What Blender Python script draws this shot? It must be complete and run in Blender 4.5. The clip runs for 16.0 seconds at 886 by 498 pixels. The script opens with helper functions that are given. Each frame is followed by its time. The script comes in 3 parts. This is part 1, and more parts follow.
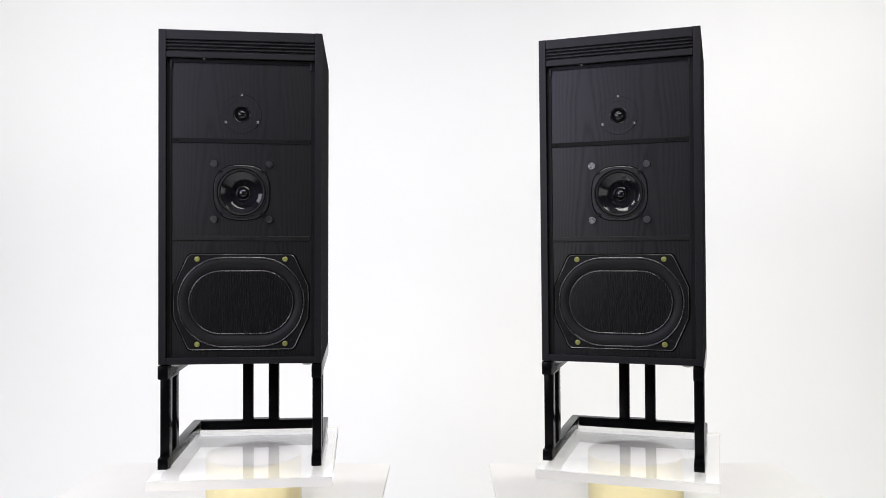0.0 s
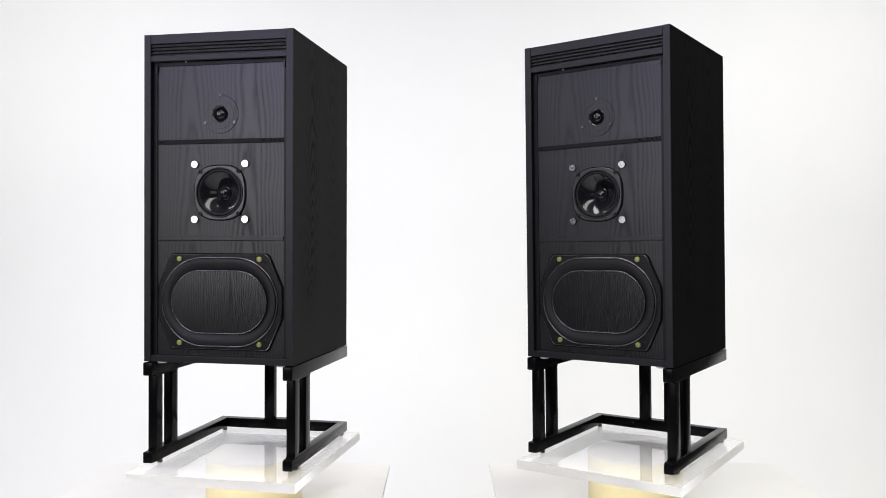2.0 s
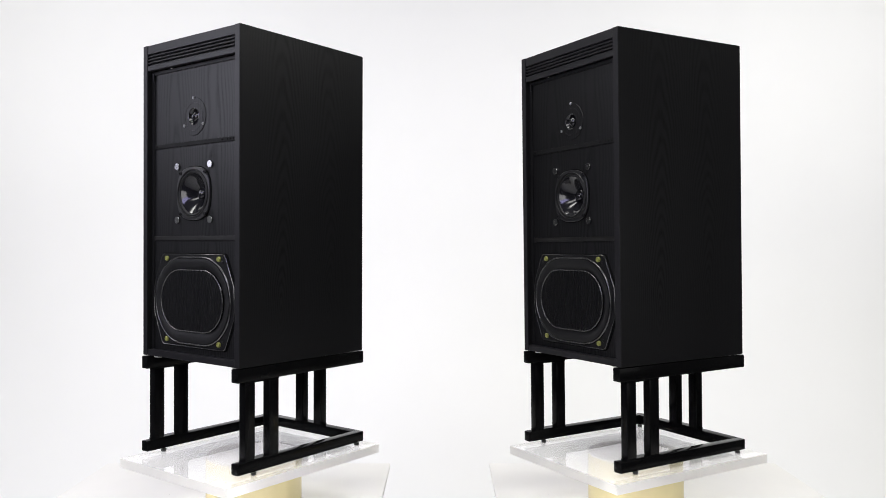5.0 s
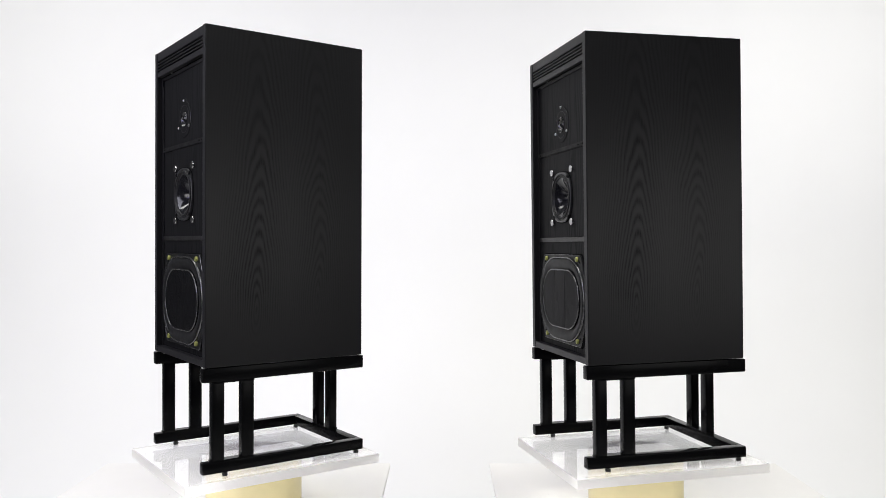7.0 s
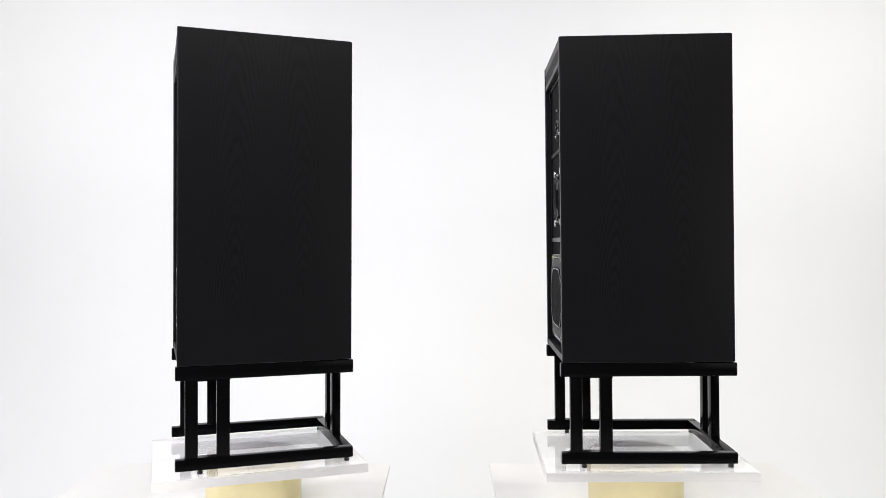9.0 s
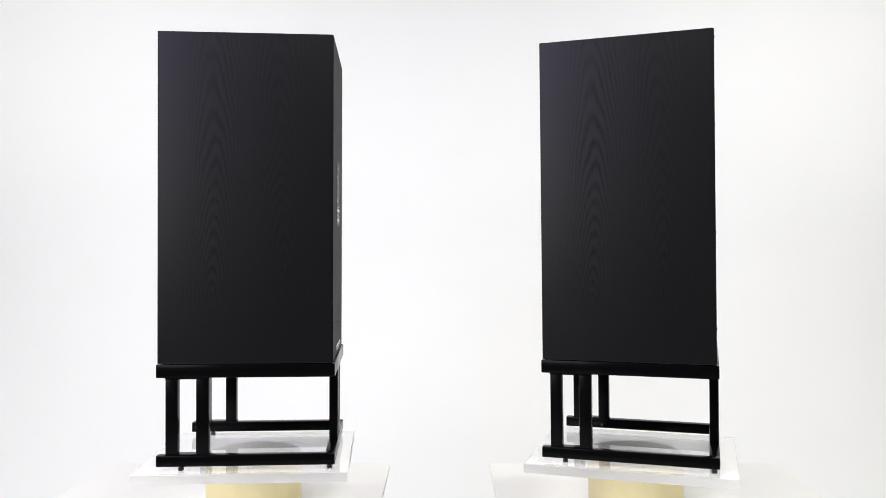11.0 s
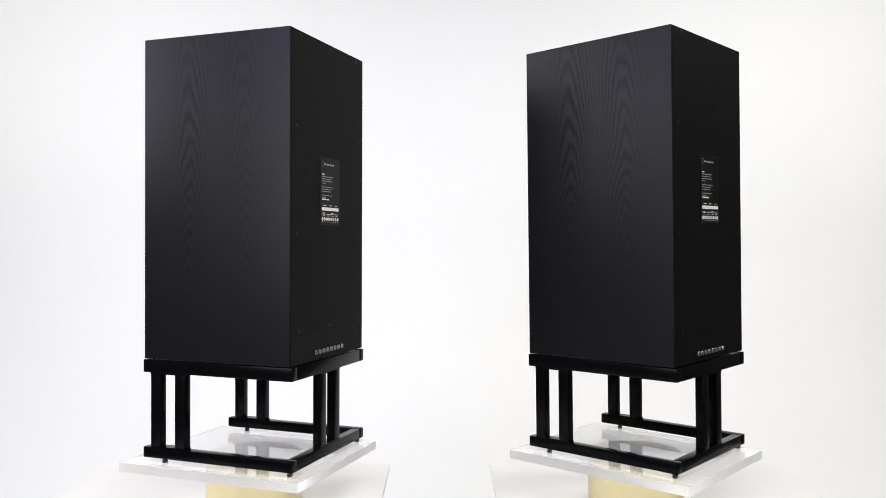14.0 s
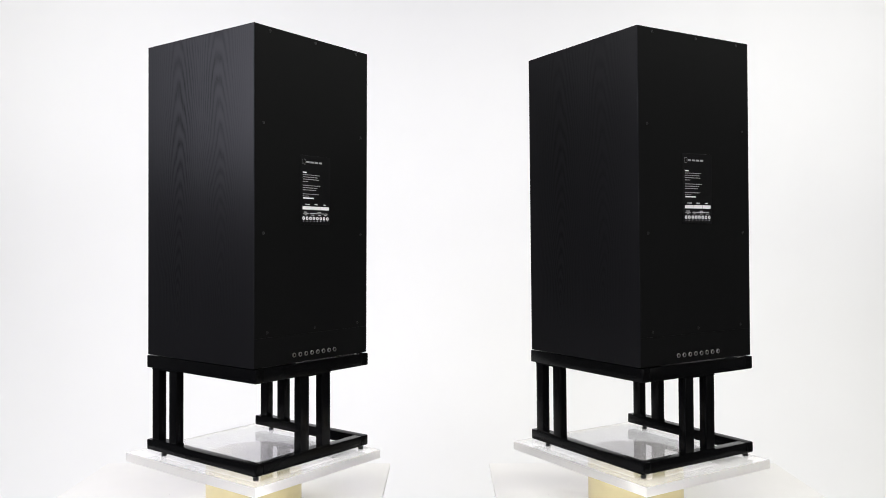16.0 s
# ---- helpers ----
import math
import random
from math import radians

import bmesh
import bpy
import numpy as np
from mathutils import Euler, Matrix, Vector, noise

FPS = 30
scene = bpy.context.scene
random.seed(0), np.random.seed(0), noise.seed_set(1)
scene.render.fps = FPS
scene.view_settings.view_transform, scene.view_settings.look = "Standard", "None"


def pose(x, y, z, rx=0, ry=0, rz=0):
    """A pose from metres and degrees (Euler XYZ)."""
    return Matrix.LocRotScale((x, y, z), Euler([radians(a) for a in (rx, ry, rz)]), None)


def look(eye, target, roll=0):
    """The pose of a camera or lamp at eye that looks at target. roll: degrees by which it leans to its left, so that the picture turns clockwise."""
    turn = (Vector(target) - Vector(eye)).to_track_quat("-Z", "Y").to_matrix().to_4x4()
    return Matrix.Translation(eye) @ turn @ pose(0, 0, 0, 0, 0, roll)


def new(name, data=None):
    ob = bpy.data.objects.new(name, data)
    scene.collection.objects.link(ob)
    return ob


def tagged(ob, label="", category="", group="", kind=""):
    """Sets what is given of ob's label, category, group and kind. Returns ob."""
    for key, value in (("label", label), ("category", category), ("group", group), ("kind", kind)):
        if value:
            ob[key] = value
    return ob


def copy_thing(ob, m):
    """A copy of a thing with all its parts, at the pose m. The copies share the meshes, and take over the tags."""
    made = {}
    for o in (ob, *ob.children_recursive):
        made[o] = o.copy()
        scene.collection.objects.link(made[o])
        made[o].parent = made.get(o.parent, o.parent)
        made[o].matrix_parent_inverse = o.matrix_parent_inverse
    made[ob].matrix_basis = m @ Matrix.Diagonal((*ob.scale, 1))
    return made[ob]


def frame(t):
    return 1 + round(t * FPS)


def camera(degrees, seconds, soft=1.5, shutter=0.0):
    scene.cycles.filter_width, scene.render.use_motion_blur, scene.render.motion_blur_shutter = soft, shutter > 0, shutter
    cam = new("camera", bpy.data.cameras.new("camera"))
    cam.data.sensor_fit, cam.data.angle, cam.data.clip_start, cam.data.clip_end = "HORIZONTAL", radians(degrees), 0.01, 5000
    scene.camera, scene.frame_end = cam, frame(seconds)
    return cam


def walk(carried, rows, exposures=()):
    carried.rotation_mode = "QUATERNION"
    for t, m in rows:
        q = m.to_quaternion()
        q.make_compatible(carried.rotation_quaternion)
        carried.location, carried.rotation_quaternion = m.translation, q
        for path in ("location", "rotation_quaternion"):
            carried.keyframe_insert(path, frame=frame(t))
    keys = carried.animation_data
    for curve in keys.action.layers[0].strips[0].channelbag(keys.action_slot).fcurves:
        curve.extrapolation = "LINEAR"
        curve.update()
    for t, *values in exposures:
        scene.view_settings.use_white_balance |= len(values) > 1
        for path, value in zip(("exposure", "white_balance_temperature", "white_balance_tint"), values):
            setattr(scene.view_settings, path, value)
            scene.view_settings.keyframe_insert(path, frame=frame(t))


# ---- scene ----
# A pair of black loudspeakers on steel stands, each turning on its own display turntable.
Z0 = 1.19                       # underside of the cabinets above the studio floor
EYE = (0.0, 0.0, Z0 + 0.2760)
cam = camera(57.99, 16.0, 0.8)
AIM = look(EYE, (0.0, 1.0, EYE[2] - 0.0066))
walk(cam, [(0.0, AIM), (16.0, AIM)])

# ---- world and lights ----
world = bpy.data.worlds.new("studio_dark")
scene.world = world
world.use_nodes = True
world.node_tree.nodes["Background"].inputs[0].default_value = (0.05, 0.05, 0.055, 1)
world.node_tree.nodes["Background"].inputs[1].default_value = 0.3
scene.view_settings.exposure = -0.05


def softbox(name, eye, target, w, h, watts, colour=(1, 1, 1)):
    data = bpy.data.lights.new(name, "AREA")
    data.shape, data.size, data.size_y = "RECTANGLE", w, h
    data.energy, data.color = watts, colour
    ob = new(name, data)
    ob.matrix_basis = look(eye, target)
    return ob


softbox("overhead_softbox", (0.1, 1.75, 3.3), (0.1, 1.95, 0), 1.9, 0.5, 40, (1, 0.995, 0.96))
softbox("backdrop_softbox_a", (-2.35, 2.2, 3.2), (-2.45, 4.5, 0.3), 1.9, 0.7, 45, (1, 1.0, 0.965))
softbox("backdrop_softbox_b", (2.35, 2.2, 3.2), (2.45, 4.5, 0.3), 1.9, 0.7, 52, (1, 1.0, 0.965))
softbox("window_softbox_upper", (-1.7, -0.25, 2.64), (0.0, 2.0, 1.7), 1.2, 0.64, 23, (0.60, 0.57, 1.0))
softbox("window_softbox_lower", (-1.75, -0.25, 1.82), (0.0, 2.0, 1.45), 1.2, 0.96, 21, (1.0, 0.98, 1.0))
softbox("window_softbox_side", (-2.45, 1.42, 2.25), (0.0, 2.0, 1.7), 1.15, 0.85, 17, (0.86, 0.86, 1.0))
softbox("front_softbox", (0, 0.2, 3.3), (0, 2.0, 1.2), 2.4, 0.6, 40, (1, 0.995, 0.97))
softbox("side_softbox", (1.75, 0.45, 1.50), (-0.2, 2.0, 1.4), 1.1, 0.8, 4.5, (1, 0.98, 0.96))

# ---- materials ----


def material(name, colour, rough=0.5, metal=0.0, vary=0.0, scale=30.0, bump=0.0, spec=0.5):
    """A surface with noise in its colour, gloss and relief."""
    m = bpy.data.materials.new(name)
    m.use_nodes = True
    n, l = m.node_tree.nodes, m.node_tree.links
    b = n["Principled BSDF"]
    b.inputs["Roughness"].default_value = rough
    b.inputs["Metallic"].default_value = metal
    b.inputs["Specular IOR Level"].default_value = spec
    b.inputs["Base Color"].default_value = (*colour, 1)
    if vary or bump:
        co = n.new("ShaderNodeTexCoord")
        a = n.new("ShaderNodeTexNoise")
        a.inputs["Scale"].default_value = scale
        a.inputs["Detail"].default_value = 6
        l.new(co.outputs["Object"], a.inputs["Vector"])
        big = n.new("ShaderNodeTexNoise")
        big.inputs["Scale"].default_value = scale / 9
        big.inputs["Detail"].default_value = 3
        l.new(co.outputs["Object"], big.inputs["Vector"])
        mix = n.new("ShaderNodeMix")
        mix.data_type = "FLOAT"
        mix.inputs[0].default_value = 0.5
        l.new(a.outputs[0], mix.inputs[2])
        l.new(big.outputs[0], mix.inputs[3])
        ramp = n.new("ShaderNodeMapRange")
        ramp.inputs[1].default_value, ramp.inputs[2].default_value = 0.3, 0.7
        ramp.inputs[3].default_value, ramp.inputs[4].default_value = 1 - vary, 1 + vary
        l.new(mix.outputs[0], ramp.inputs[0])
        col = n.new("ShaderNodeVectorMath")
        col.operation = "SCALE"
        col.inputs[0].default_value = colour
        l.new(ramp.outputs[0], col.inputs["Scale"])
        l.new(col.outputs[0], b.inputs["Base Color"])
        rr = n.new("ShaderNodeMath")
        rr.operation, rr.use_clamp = "MULTIPLY", True
        rr.inputs[1].default_value = rough
        l.new(ramp.outputs[0], rr.inputs[0])
        l.new(rr.outputs[0], b.inputs["Roughness"])
        if bump:
            bp = n.new("ShaderNodeBump")
            bp.inputs["Strength"].default_value = 0.5
            bp.inputs["Distance"].default_value = bump
            l.new(a.outputs[0], bp.inputs["Height"])
            l.new(bp.outputs[0], b.inputs["Normal"])
    return m


def ash(name, axis, heart, slope=0.175, pitch=0.0054, plain=0.16, low=0.14, rough=0.33, sheen=0.028, tint=(0.0050, 0.0050, 0.0054)):
    """Black-stained ash veneer: book-matched cathedral figure from tapered growth rings, with open pores.
    axis: the direction across the leaf; heart: how far the two hearts lie from the middle (0 for a single one)."""
    m = bpy.data.materials.new(name)
    m.use_nodes = True
    n, l = m.node_tree.nodes, m.node_tree.links
    under, gloss, both = n.new("ShaderNodeBsdfDiffuse"), n.new("ShaderNodeBsdfGlossy"), n.new("ShaderNodeMixShader")
    l.new(under.outputs[0], both.inputs[1])
    l.new(gloss.outputs[0], both.inputs[2])
    l.new(both.outputs[0], n["Material Output"].inputs[0])
    n.remove(n["Principled BSDF"])

    def math_node(op, a, c=None, d=None):
        k = n.new("ShaderNodeMath")
        k.operation = op
        for i, v in enumerate((a, c, d)):
            if v is None:
                continue
            if isinstance(v, (int, float)):
                k.inputs[i].default_value = v
            else:
                l.new(v, k.inputs[i])
        return k.outputs[0]

    co = n.new("ShaderNodeTexCoord")
    sep = n.new("ShaderNodeSeparateXYZ")
    l.new(co.outputs["Object"], sep.inputs[0])
    across, up = sep.outputs[axis], sep.outputs[2]

    def grain_noise(sx, sz, detail=4):
        mp = n.new("ShaderNodeMapping")
        mp.inputs["Scale"].default_value = (sx, sx, sz)
        l.new(co.outputs["Object"], mp.inputs[0])
        t = n.new("ShaderNodeTexNoise")
        t.inputs["Scale"].default_value = 1.0
        t.inputs["Detail"].default_value = detail
        l.new(mp.outputs[0], t.inputs["Vector"])
        return t.outputs[0]

    wander = math_node("MULTIPLY_ADD", grain_noise(6, 3, 2), 0.04, -0.02)
    fine = math_node("MULTIPLY_ADD", grain_noise(45, 7, 3), 1.1 * pitch, -0.55 * pitch)
    s = math_node("ABSOLUTE", math_node("ADD", across, wander))
    leaf = math_node("ABSOLUTE", math_node("SUBTRACT", s, heart))
    # distance from the pith where the tapered trunk is sliced
    rise = math_node("SUBTRACT", up, low)
    depth = math_node("MULTIPLY", rise, math_node("MULTIPLY_ADD", rise, -0.45 * slope, slope))
    depth = math_node("ADD", depth, math_node("MULTIPLY_ADD", grain_noise(5, 2.2, 2), 0.022, -0.011))
    ring = math_node("SQRT", math_node("ADD", math_node("MULTIPLY", leaf, leaf), math_node("MULTIPLY", depth, depth)))
    ring = math_node("ADD", ring, fine)
    wave = math_node("SINE", math_node("MULTIPLY", ring, 2 * math.pi / pitch))
    wave = math_node("MULTIPLY_ADD", wave, 0.5, 0.5)
    wave = math_node("POWER", wave, 1.6)
    pores = math_node("GREATER_THAN", grain_noise(900, 28, 2), 0.56)
    figure = math_node("MULTIPLY", math_node("MULTIPLY_ADD", pores, 0.45, 0.55), wave)
    broad = grain_noise(4, 2, 3)
    clear = math_node("SMOOTH_MIN", math_node("MULTIPLY_ADD", broad, 2.4, -0.55), 1.0, 0.2)
    figure = math_node("MULTIPLY", figure, math_node("MAXIMUM", clear, 0.45))
    straight = math_node("MAXIMUM", math_node("MULTIPLY_ADD", leaf, -9.0, 1.15), plain)
    figure = math_node("MULTIPLY", figure, math_node("MINIMUM", straight, 1.0))
    # the figure dies away towards the foot of the leaf
    foot = math_node("MULTIPLY", math_node("ADD", rise, 0.10), 8.0)
    figure = math_node("MULTIPLY", figure, math_node("MINIMUM", math_node("MAXIMUM", foot, 0.12), 1.0))
    tone = math_node("MULTIPLY_ADD", figure, -0.22, math_node("MULTIPLY_ADD", broad, 0.5, 0.80))
    col = n.new("ShaderNodeVectorMath")
    col.operation = "SCALE"
    col.inputs[0].default_value = tint
    l.new(tone, col.inputs["Scale"])
    l.new(col.outputs[0], under.inputs["Color"])
    l.new(math_node("MULTIPLY_ADD", figure, 0.12, rough), gloss.inputs["Roughness"])
    l.new(math_node("MULTIPLY_ADD", figure, -0.78 * sheen, sheen), both.inputs[0])
    bp = n.new("ShaderNodeBump")
    bp.inputs["Strength"].default_value = 0.3
    bp.inputs["Distance"].default_value = 0.00025
    l.new(math_node("MULTIPLY", figure, -1.0), bp.inputs["Height"])
    l.new(bp.outputs[0], under.inputs["Normal"])
    l.new(bp.outputs[0], gloss.inputs["Normal"])
    return m


ASH_SIDE = ash("black_ash_side", 1, 0.075)
ASH_FRONT = ash("black_ash_front", 0, 0.072, 0.10, 0.0066, 0.4, -0.2, 0.36, 0.036)
ASH_CONE = ash("black_ash_disc", 0, 0.035, 0.04, 0.0055, 0.8, 0.0, 0.24, 0.042)
BACK = material("black_board", (0.0034, 0.0035, 0.0035), 0.55, vary=0.06, scale=60, bump=0.00005, spec=0.08)
FRAME_BLACK = material("satin_black_paint", (0.0075, 0.0072, 0.0085), 0.42, vary=0.1, scale=90, bump=0.00005, spec=0.22)
FOAM = material("black_fabric_tape", (0.0046, 0.0046, 0.0048), 0.55, vary=0.3, scale=300, bump=0.0003, spec=0.11)
TAPE = material("worn_shiny_tape", (0.0075, 0.0073, 0.0070), 0.34, vary=0.35, scale=120, bump=0.0002, spec=0.28)
RUBBER = material("black_rubber", (0.0055, 0.0055, 0.0058), 0.5, vary=0.15, scale=60, bump=0.0001, spec=0.22)
CHASSIS = material("black_cast_metal", (0.0065, 0.0065, 0.007), 0.4, vary=0.2, scale=200, bump=0.0002, spec=0.13)
CONE = material("coated_black_cone", (0.006, 0.006, 0.0075), 0.12, vary=0.12, scale=80, spec=0.4)
BEAD = material("glossy_black_adhesive", (0.016, 0.016, 0.016), 0.2, vary=0.35, scale=160, bump=0.0009, spec=0.8)
MID_FRAME = material("grey_black_frame", (0.010, 0.010, 0.011), 0.32, vary=0.15, scale=150, spec=0.42)
GLOSS = material("gloss_black_dome", (0.006, 0.006, 0.007), 0.08)
CHROME = material("satin_chrome", (0.33, 0.33, 0.335), 0.2, 1.0)
NICKEL = material("nickel_socket", (0.36, 0.35, 0.32), 0.35, 1.0)
DARK_SCREW = material("dark_screw", (0.24, 0.24, 0.25), 0.28, 1.0)
BLACK_SCREW = material("blackened_screw", (0.035, 0.035, 0.036), 0.3, 1.0)
# near-black for strips that stand in for shade inside the baffle recess
RECESS_SHADE = material("matt_recess_shade", (0.006, 0.006, 0.0063), 0.45, vary=0.2, scale=200, bump=0.0002, spec=0.14)
# deep matt black: painted shadow gaps round drivers, also scuffs, joints and socket holes
SHADE_SCUFF_BLACK = material("shade_and_scuff_black", (0.004, 0.004, 0.004), 0.95, vary=0.3, scale=400, bump=0.0005, spec=0.04)
BRASS = material("yellow_passivated_bolt", (0.24, 0.25, 0.07), 0.42, 0.4, vary=0.15, scale=500)
LABEL = material("charcoal_label", (0.0034, 0.0034, 0.0036), 0.42, vary=0.1, scale=80, spec=0.14)
PRINT = material("white_print", (0.9, 0.9, 0.89), 0.6)
FINE_PRINT = material("fine_grey_print", (0.32, 0.32, 0.32), 0.6)
STEEL = material("black_powder_coat", (0.0026, 0.0027, 0.0028), 0.2, vary=0.06, scale=90, spec=0.08)
FOOT = material("black_nylon_foot", (0.012, 0.012, 0.012), 0.5)
PAD = material("white_felt_pad", (0.6, 0.6, 0.58), 0.8, vary=0.1, scale=300)
CREAM = material("cream_laminate", (0.68, 0.60, 0.33), 0.45, vary=0.04, scale=40, bump=0.0002)
PLATTER = material("grey_platter", (0.60, 0.575, 0.52), 0.6, vary=0.05, scale=60)
TABLE = material("white_table_laminate", (0.77, 0.755, 0.725), 0.4, vary=0.02, scale=12)
PAPER = material("white_backdrop_paper", (0.838, 0.835, 0.83), 0.85, vary=0.012, scale=3)
WALL = material("grey_studio_wall", (0.11, 0.11, 0.115), 0.8, vary=0.06, scale=4, bump=0.001)
CEIL = material("grey_studio_ceiling", (0.25, 0.25, 0.25), 0.8, vary=0.05, scale=4)

ACRYLIC = bpy.data.materials.new("clear_acrylic")
ACRYLIC.use_nodes = True
_b = ACRYLIC.node_tree.nodes["Principled BSDF"]
_b.inputs["Base Color"].default_value = (0.985, 0.99, 0.985, 1)
_b.inputs["Transmission Weight"].default_value = 1.0
_b.inputs["Roughness"].default_value = 0.02
_b.inputs["IOR"].default_value = 1.52
_n, _l = ACRYLIC.node_tree.nodes, ACRYLIC.node_tree.links
_d, _m = _n.new("ShaderNodeBsdfDiffuse"), _n.new("ShaderNodeMixShader")
_d.inputs[0].default_value = (0.93, 0.92, 0.90, 1)
_m.inputs[0].default_value = 0.20
_l.new(_b.outputs[0], _m.inputs[1])
_l.new(_d.outputs[0], _m.inputs[2])
_l.new(_m.outputs[0], _n["Material Output"].inputs[0])

FROSTED = bpy.data.materials.new("sawn_acrylic_edge")
FROSTED.use_nodes = True
_n, _l = FROSTED.node_tree.nodes, FROSTED.node_tree.links
_d, _t, _m = _n.new("ShaderNodeBsdfDiffuse"), _n.new("ShaderNodeBsdfTranslucent"), _n.new("ShaderNodeMixShader")
_d.inputs[0].default_value = _t.inputs[0].default_value = (0.985, 0.975, 0.945, 1)
_m.inputs[0].default_value = 0.75
_l.new(_d.outputs[0], _m.inputs[1])
_l.new(_t.outputs[0], _m.inputs[2])
_c, _o = _n.new("ShaderNodeBsdfTransparent"), _n.new("ShaderNodeMixShader")
_o.inputs[0].default_value = 0.03
_l.new(_m.outputs[0], _o.inputs[1])
_l.new(_c.outputs[0], _o.inputs[2])
_l.new(_o.outputs[0], _n["Material Output"].inputs[0])

# ---- mesh helpers ----


def part(name, bm, mat, parent=None, label="", smooth=False):
    """Links a bmesh as one mesh object under a thing or a part."""
    me = bpy.data.meshes.new(name)
    bmesh.ops.recalc_face_normals(bm, faces=bm.faces)
    bm.to_mesh(me)
    bm.free()
    me.materials.append(mat)
    if smooth:
        me.polygons.foreach_set("use_smooth", [True] * len(me.polygons))
        me.set_sharp_from_angle(angle=radians(35))
    ob = new(name, me)
    ob.parent = parent
    if label:
        ob["label"] = label
    return ob


def add_box(bm, x0, x1, y0, y1, z0, z1, bevel=0.0, seg=2):
    m = Matrix.LocRotScale(((x0 + x1) / 2, (y0 + y1) / 2, (z0 + z1) / 2), None, (x1 - x0, y1 - y0, z1 - z0))
    made = bmesh.ops.create_cube(bm, size=1.0, matrix=m)
    if bevel:
        edges = {e for v in made["verts"] for e in v.link_edges}
        bmesh.ops.bevel(bm, geom=list(edges), offset=bevel, segments=seg, profile=0.6, affect="EDGES")
    return bm


def box(x0, x1, y0, y1, z0, z1, bevel=0.0, seg=2):
    return add_box(bmesh.new(), x0, x1, y0, y1, z0, z1, bevel, seg)


def loft(rings, closed_end=True, closed_start=False):
    """Skins a list of rings with the same number of points."""
    bm = bmesh.new()
    loops = [[bm.verts.new(p) for p in r] for r in rings]
    k = len(loops[0])
    for a, c in zip(loops, loops[1:]):
        for i in range(k):
            bm.faces.new((a[i], a[(i + 1) % k], c[(i + 1) % k], c[i]))
    if closed_end:
        bm.faces.new(loops[-1])
    if closed_start:
        bm.faces.new(loops[0])
    return bm


def lathe_y(cx, cz, y, profile, seg=48, end=True, start=False):
    """Turns (radius, height towards the listener) round an axis that points out of the baffle."""
    return loft([[(cx + r * math.cos(2 * math.pi * i / seg), y - d, cz + r * math.sin(2 * math.pi * i / seg))
                  for i in range(seg)] for r, d in profile], end, start)


def lathe_z(cx, cy, profile, seg=64, end=True, start=True):
    return loft([[(cx + r * math.cos(2 * math.pi * i / seg), cy + r * math.sin(2 * math.pi * i / seg), z)
                  for i in range(seg)] for r, z in profile], end, start)


def stadium(a, b, y, cz, seg=24):
    """A racetrack outline of half width a and half height b."""
    pts = []
    for side in (1, -1):
        for i in range(seg + 1):
            t = -math.pi / 2 + math.pi * i / seg if side > 0 else math.pi / 2 + math.pi * i / seg
            pts.append((side * (a - b) + b * math.cos(t), y, cz + b * math.sin(t)))
    return pts


def squircle(a, n, y, cx, cz, seg=72):
    pts = []
    for i in range(seg):
        t = 2 * math.pi * i / seg
        c, s = math.cos(t), math.sin(t)
        r = a / (abs(c) ** n + abs(s) ** n) ** (1 / n)
        pts.append((cx + r * c, y, cz + r * s))
    return pts


def pierced_board(x, z0, z1, y0, y1, cz, r, seg=64):
    """A board with a round hole."""
    bm = bmesh.new()
    rings = []
    for y in (y0, y1):
        outer = [bm.verts.new(p) for p in ((-x, y, z0), (x, y, z0), (x, y, z1), (-x, y, z1))]
        inner = [bm.verts.new((r * math.cos(2 * math.pi * i / seg), y, cz + r * math.sin(2 * math.pi * i / seg))) for i in range(seg)]
        edges = [bm.edges.new((q[i], q[(i + 1) % len(q)])) for q in (outer, inner) for i in range(len(q))]
        bmesh.ops.triangle_fill(bm, edges=edges, use_beauty=True)
        rings.append((outer, inner))
    for a, c in zip(*rings):
        for i in range(len(a)):
            bm.faces.new((a[i], a[(i + 1) % len(a)], c[(i + 1) % len(a)], c[i]))
    return bm


# ---- studio ----


def studio():
    # paper sweep: floor, curve and upright sheet in one piece
    prof = [(-1.0, 0.012), (2.9, 0.012)]
    prof += [(2.9 + 1.6 * math.sin(a), 1.612 - 1.6 * math.cos(a)) for a in [math.pi / 2 * i / 16 for i in range(1, 17)]]
    prof += [(4.5, 3.45)]
    back = [(y + 0.01, z - 0.01) for y, z in reversed(prof)]
    bm = bmesh.new()
    rows = [[bm.verts.new((x, y, z)) for y, z in prof + back] for x in (-2.75, 2.75)]
    k = len(rows[0])
    for i in range(k):
        bm.faces.new((rows[0][i], rows[0][(i + 1) % k], rows[1][(i + 1) % k], rows[1][i]))
    tagged(part("backdrop", bm, PAPER, smooth=True), "seamless white paper studio backdrop sweeping onto the floor", "backdrop", kind="structure")
    tagged(part("floor", box(-4, 4, -3, 5, -0.1, 0.0), WALL), "grey studio floor", "floor", kind="structure")
    tagged(part("ceiling", box(-4, 4, -3, 5, 3.6, 3.7), CEIL), "grey studio ceiling", "ceiling", kind="structure")
    for name, b in (("wall_south", (-4, 4, -3.1, -3, 0, 3.6)), ("wall_north", (-4, 4, 5, 5.1, 0, 3.6)),
                    ("wall_west", (-4.1, -4, -3, 5, 0, 3.6)), ("wall_east", (4, 4.1, -3, 5, 0, 3.6))):
        tagged(part(name, box(*b), WALL), "plain grey studio wall", "wall", kind="structure")


studio()

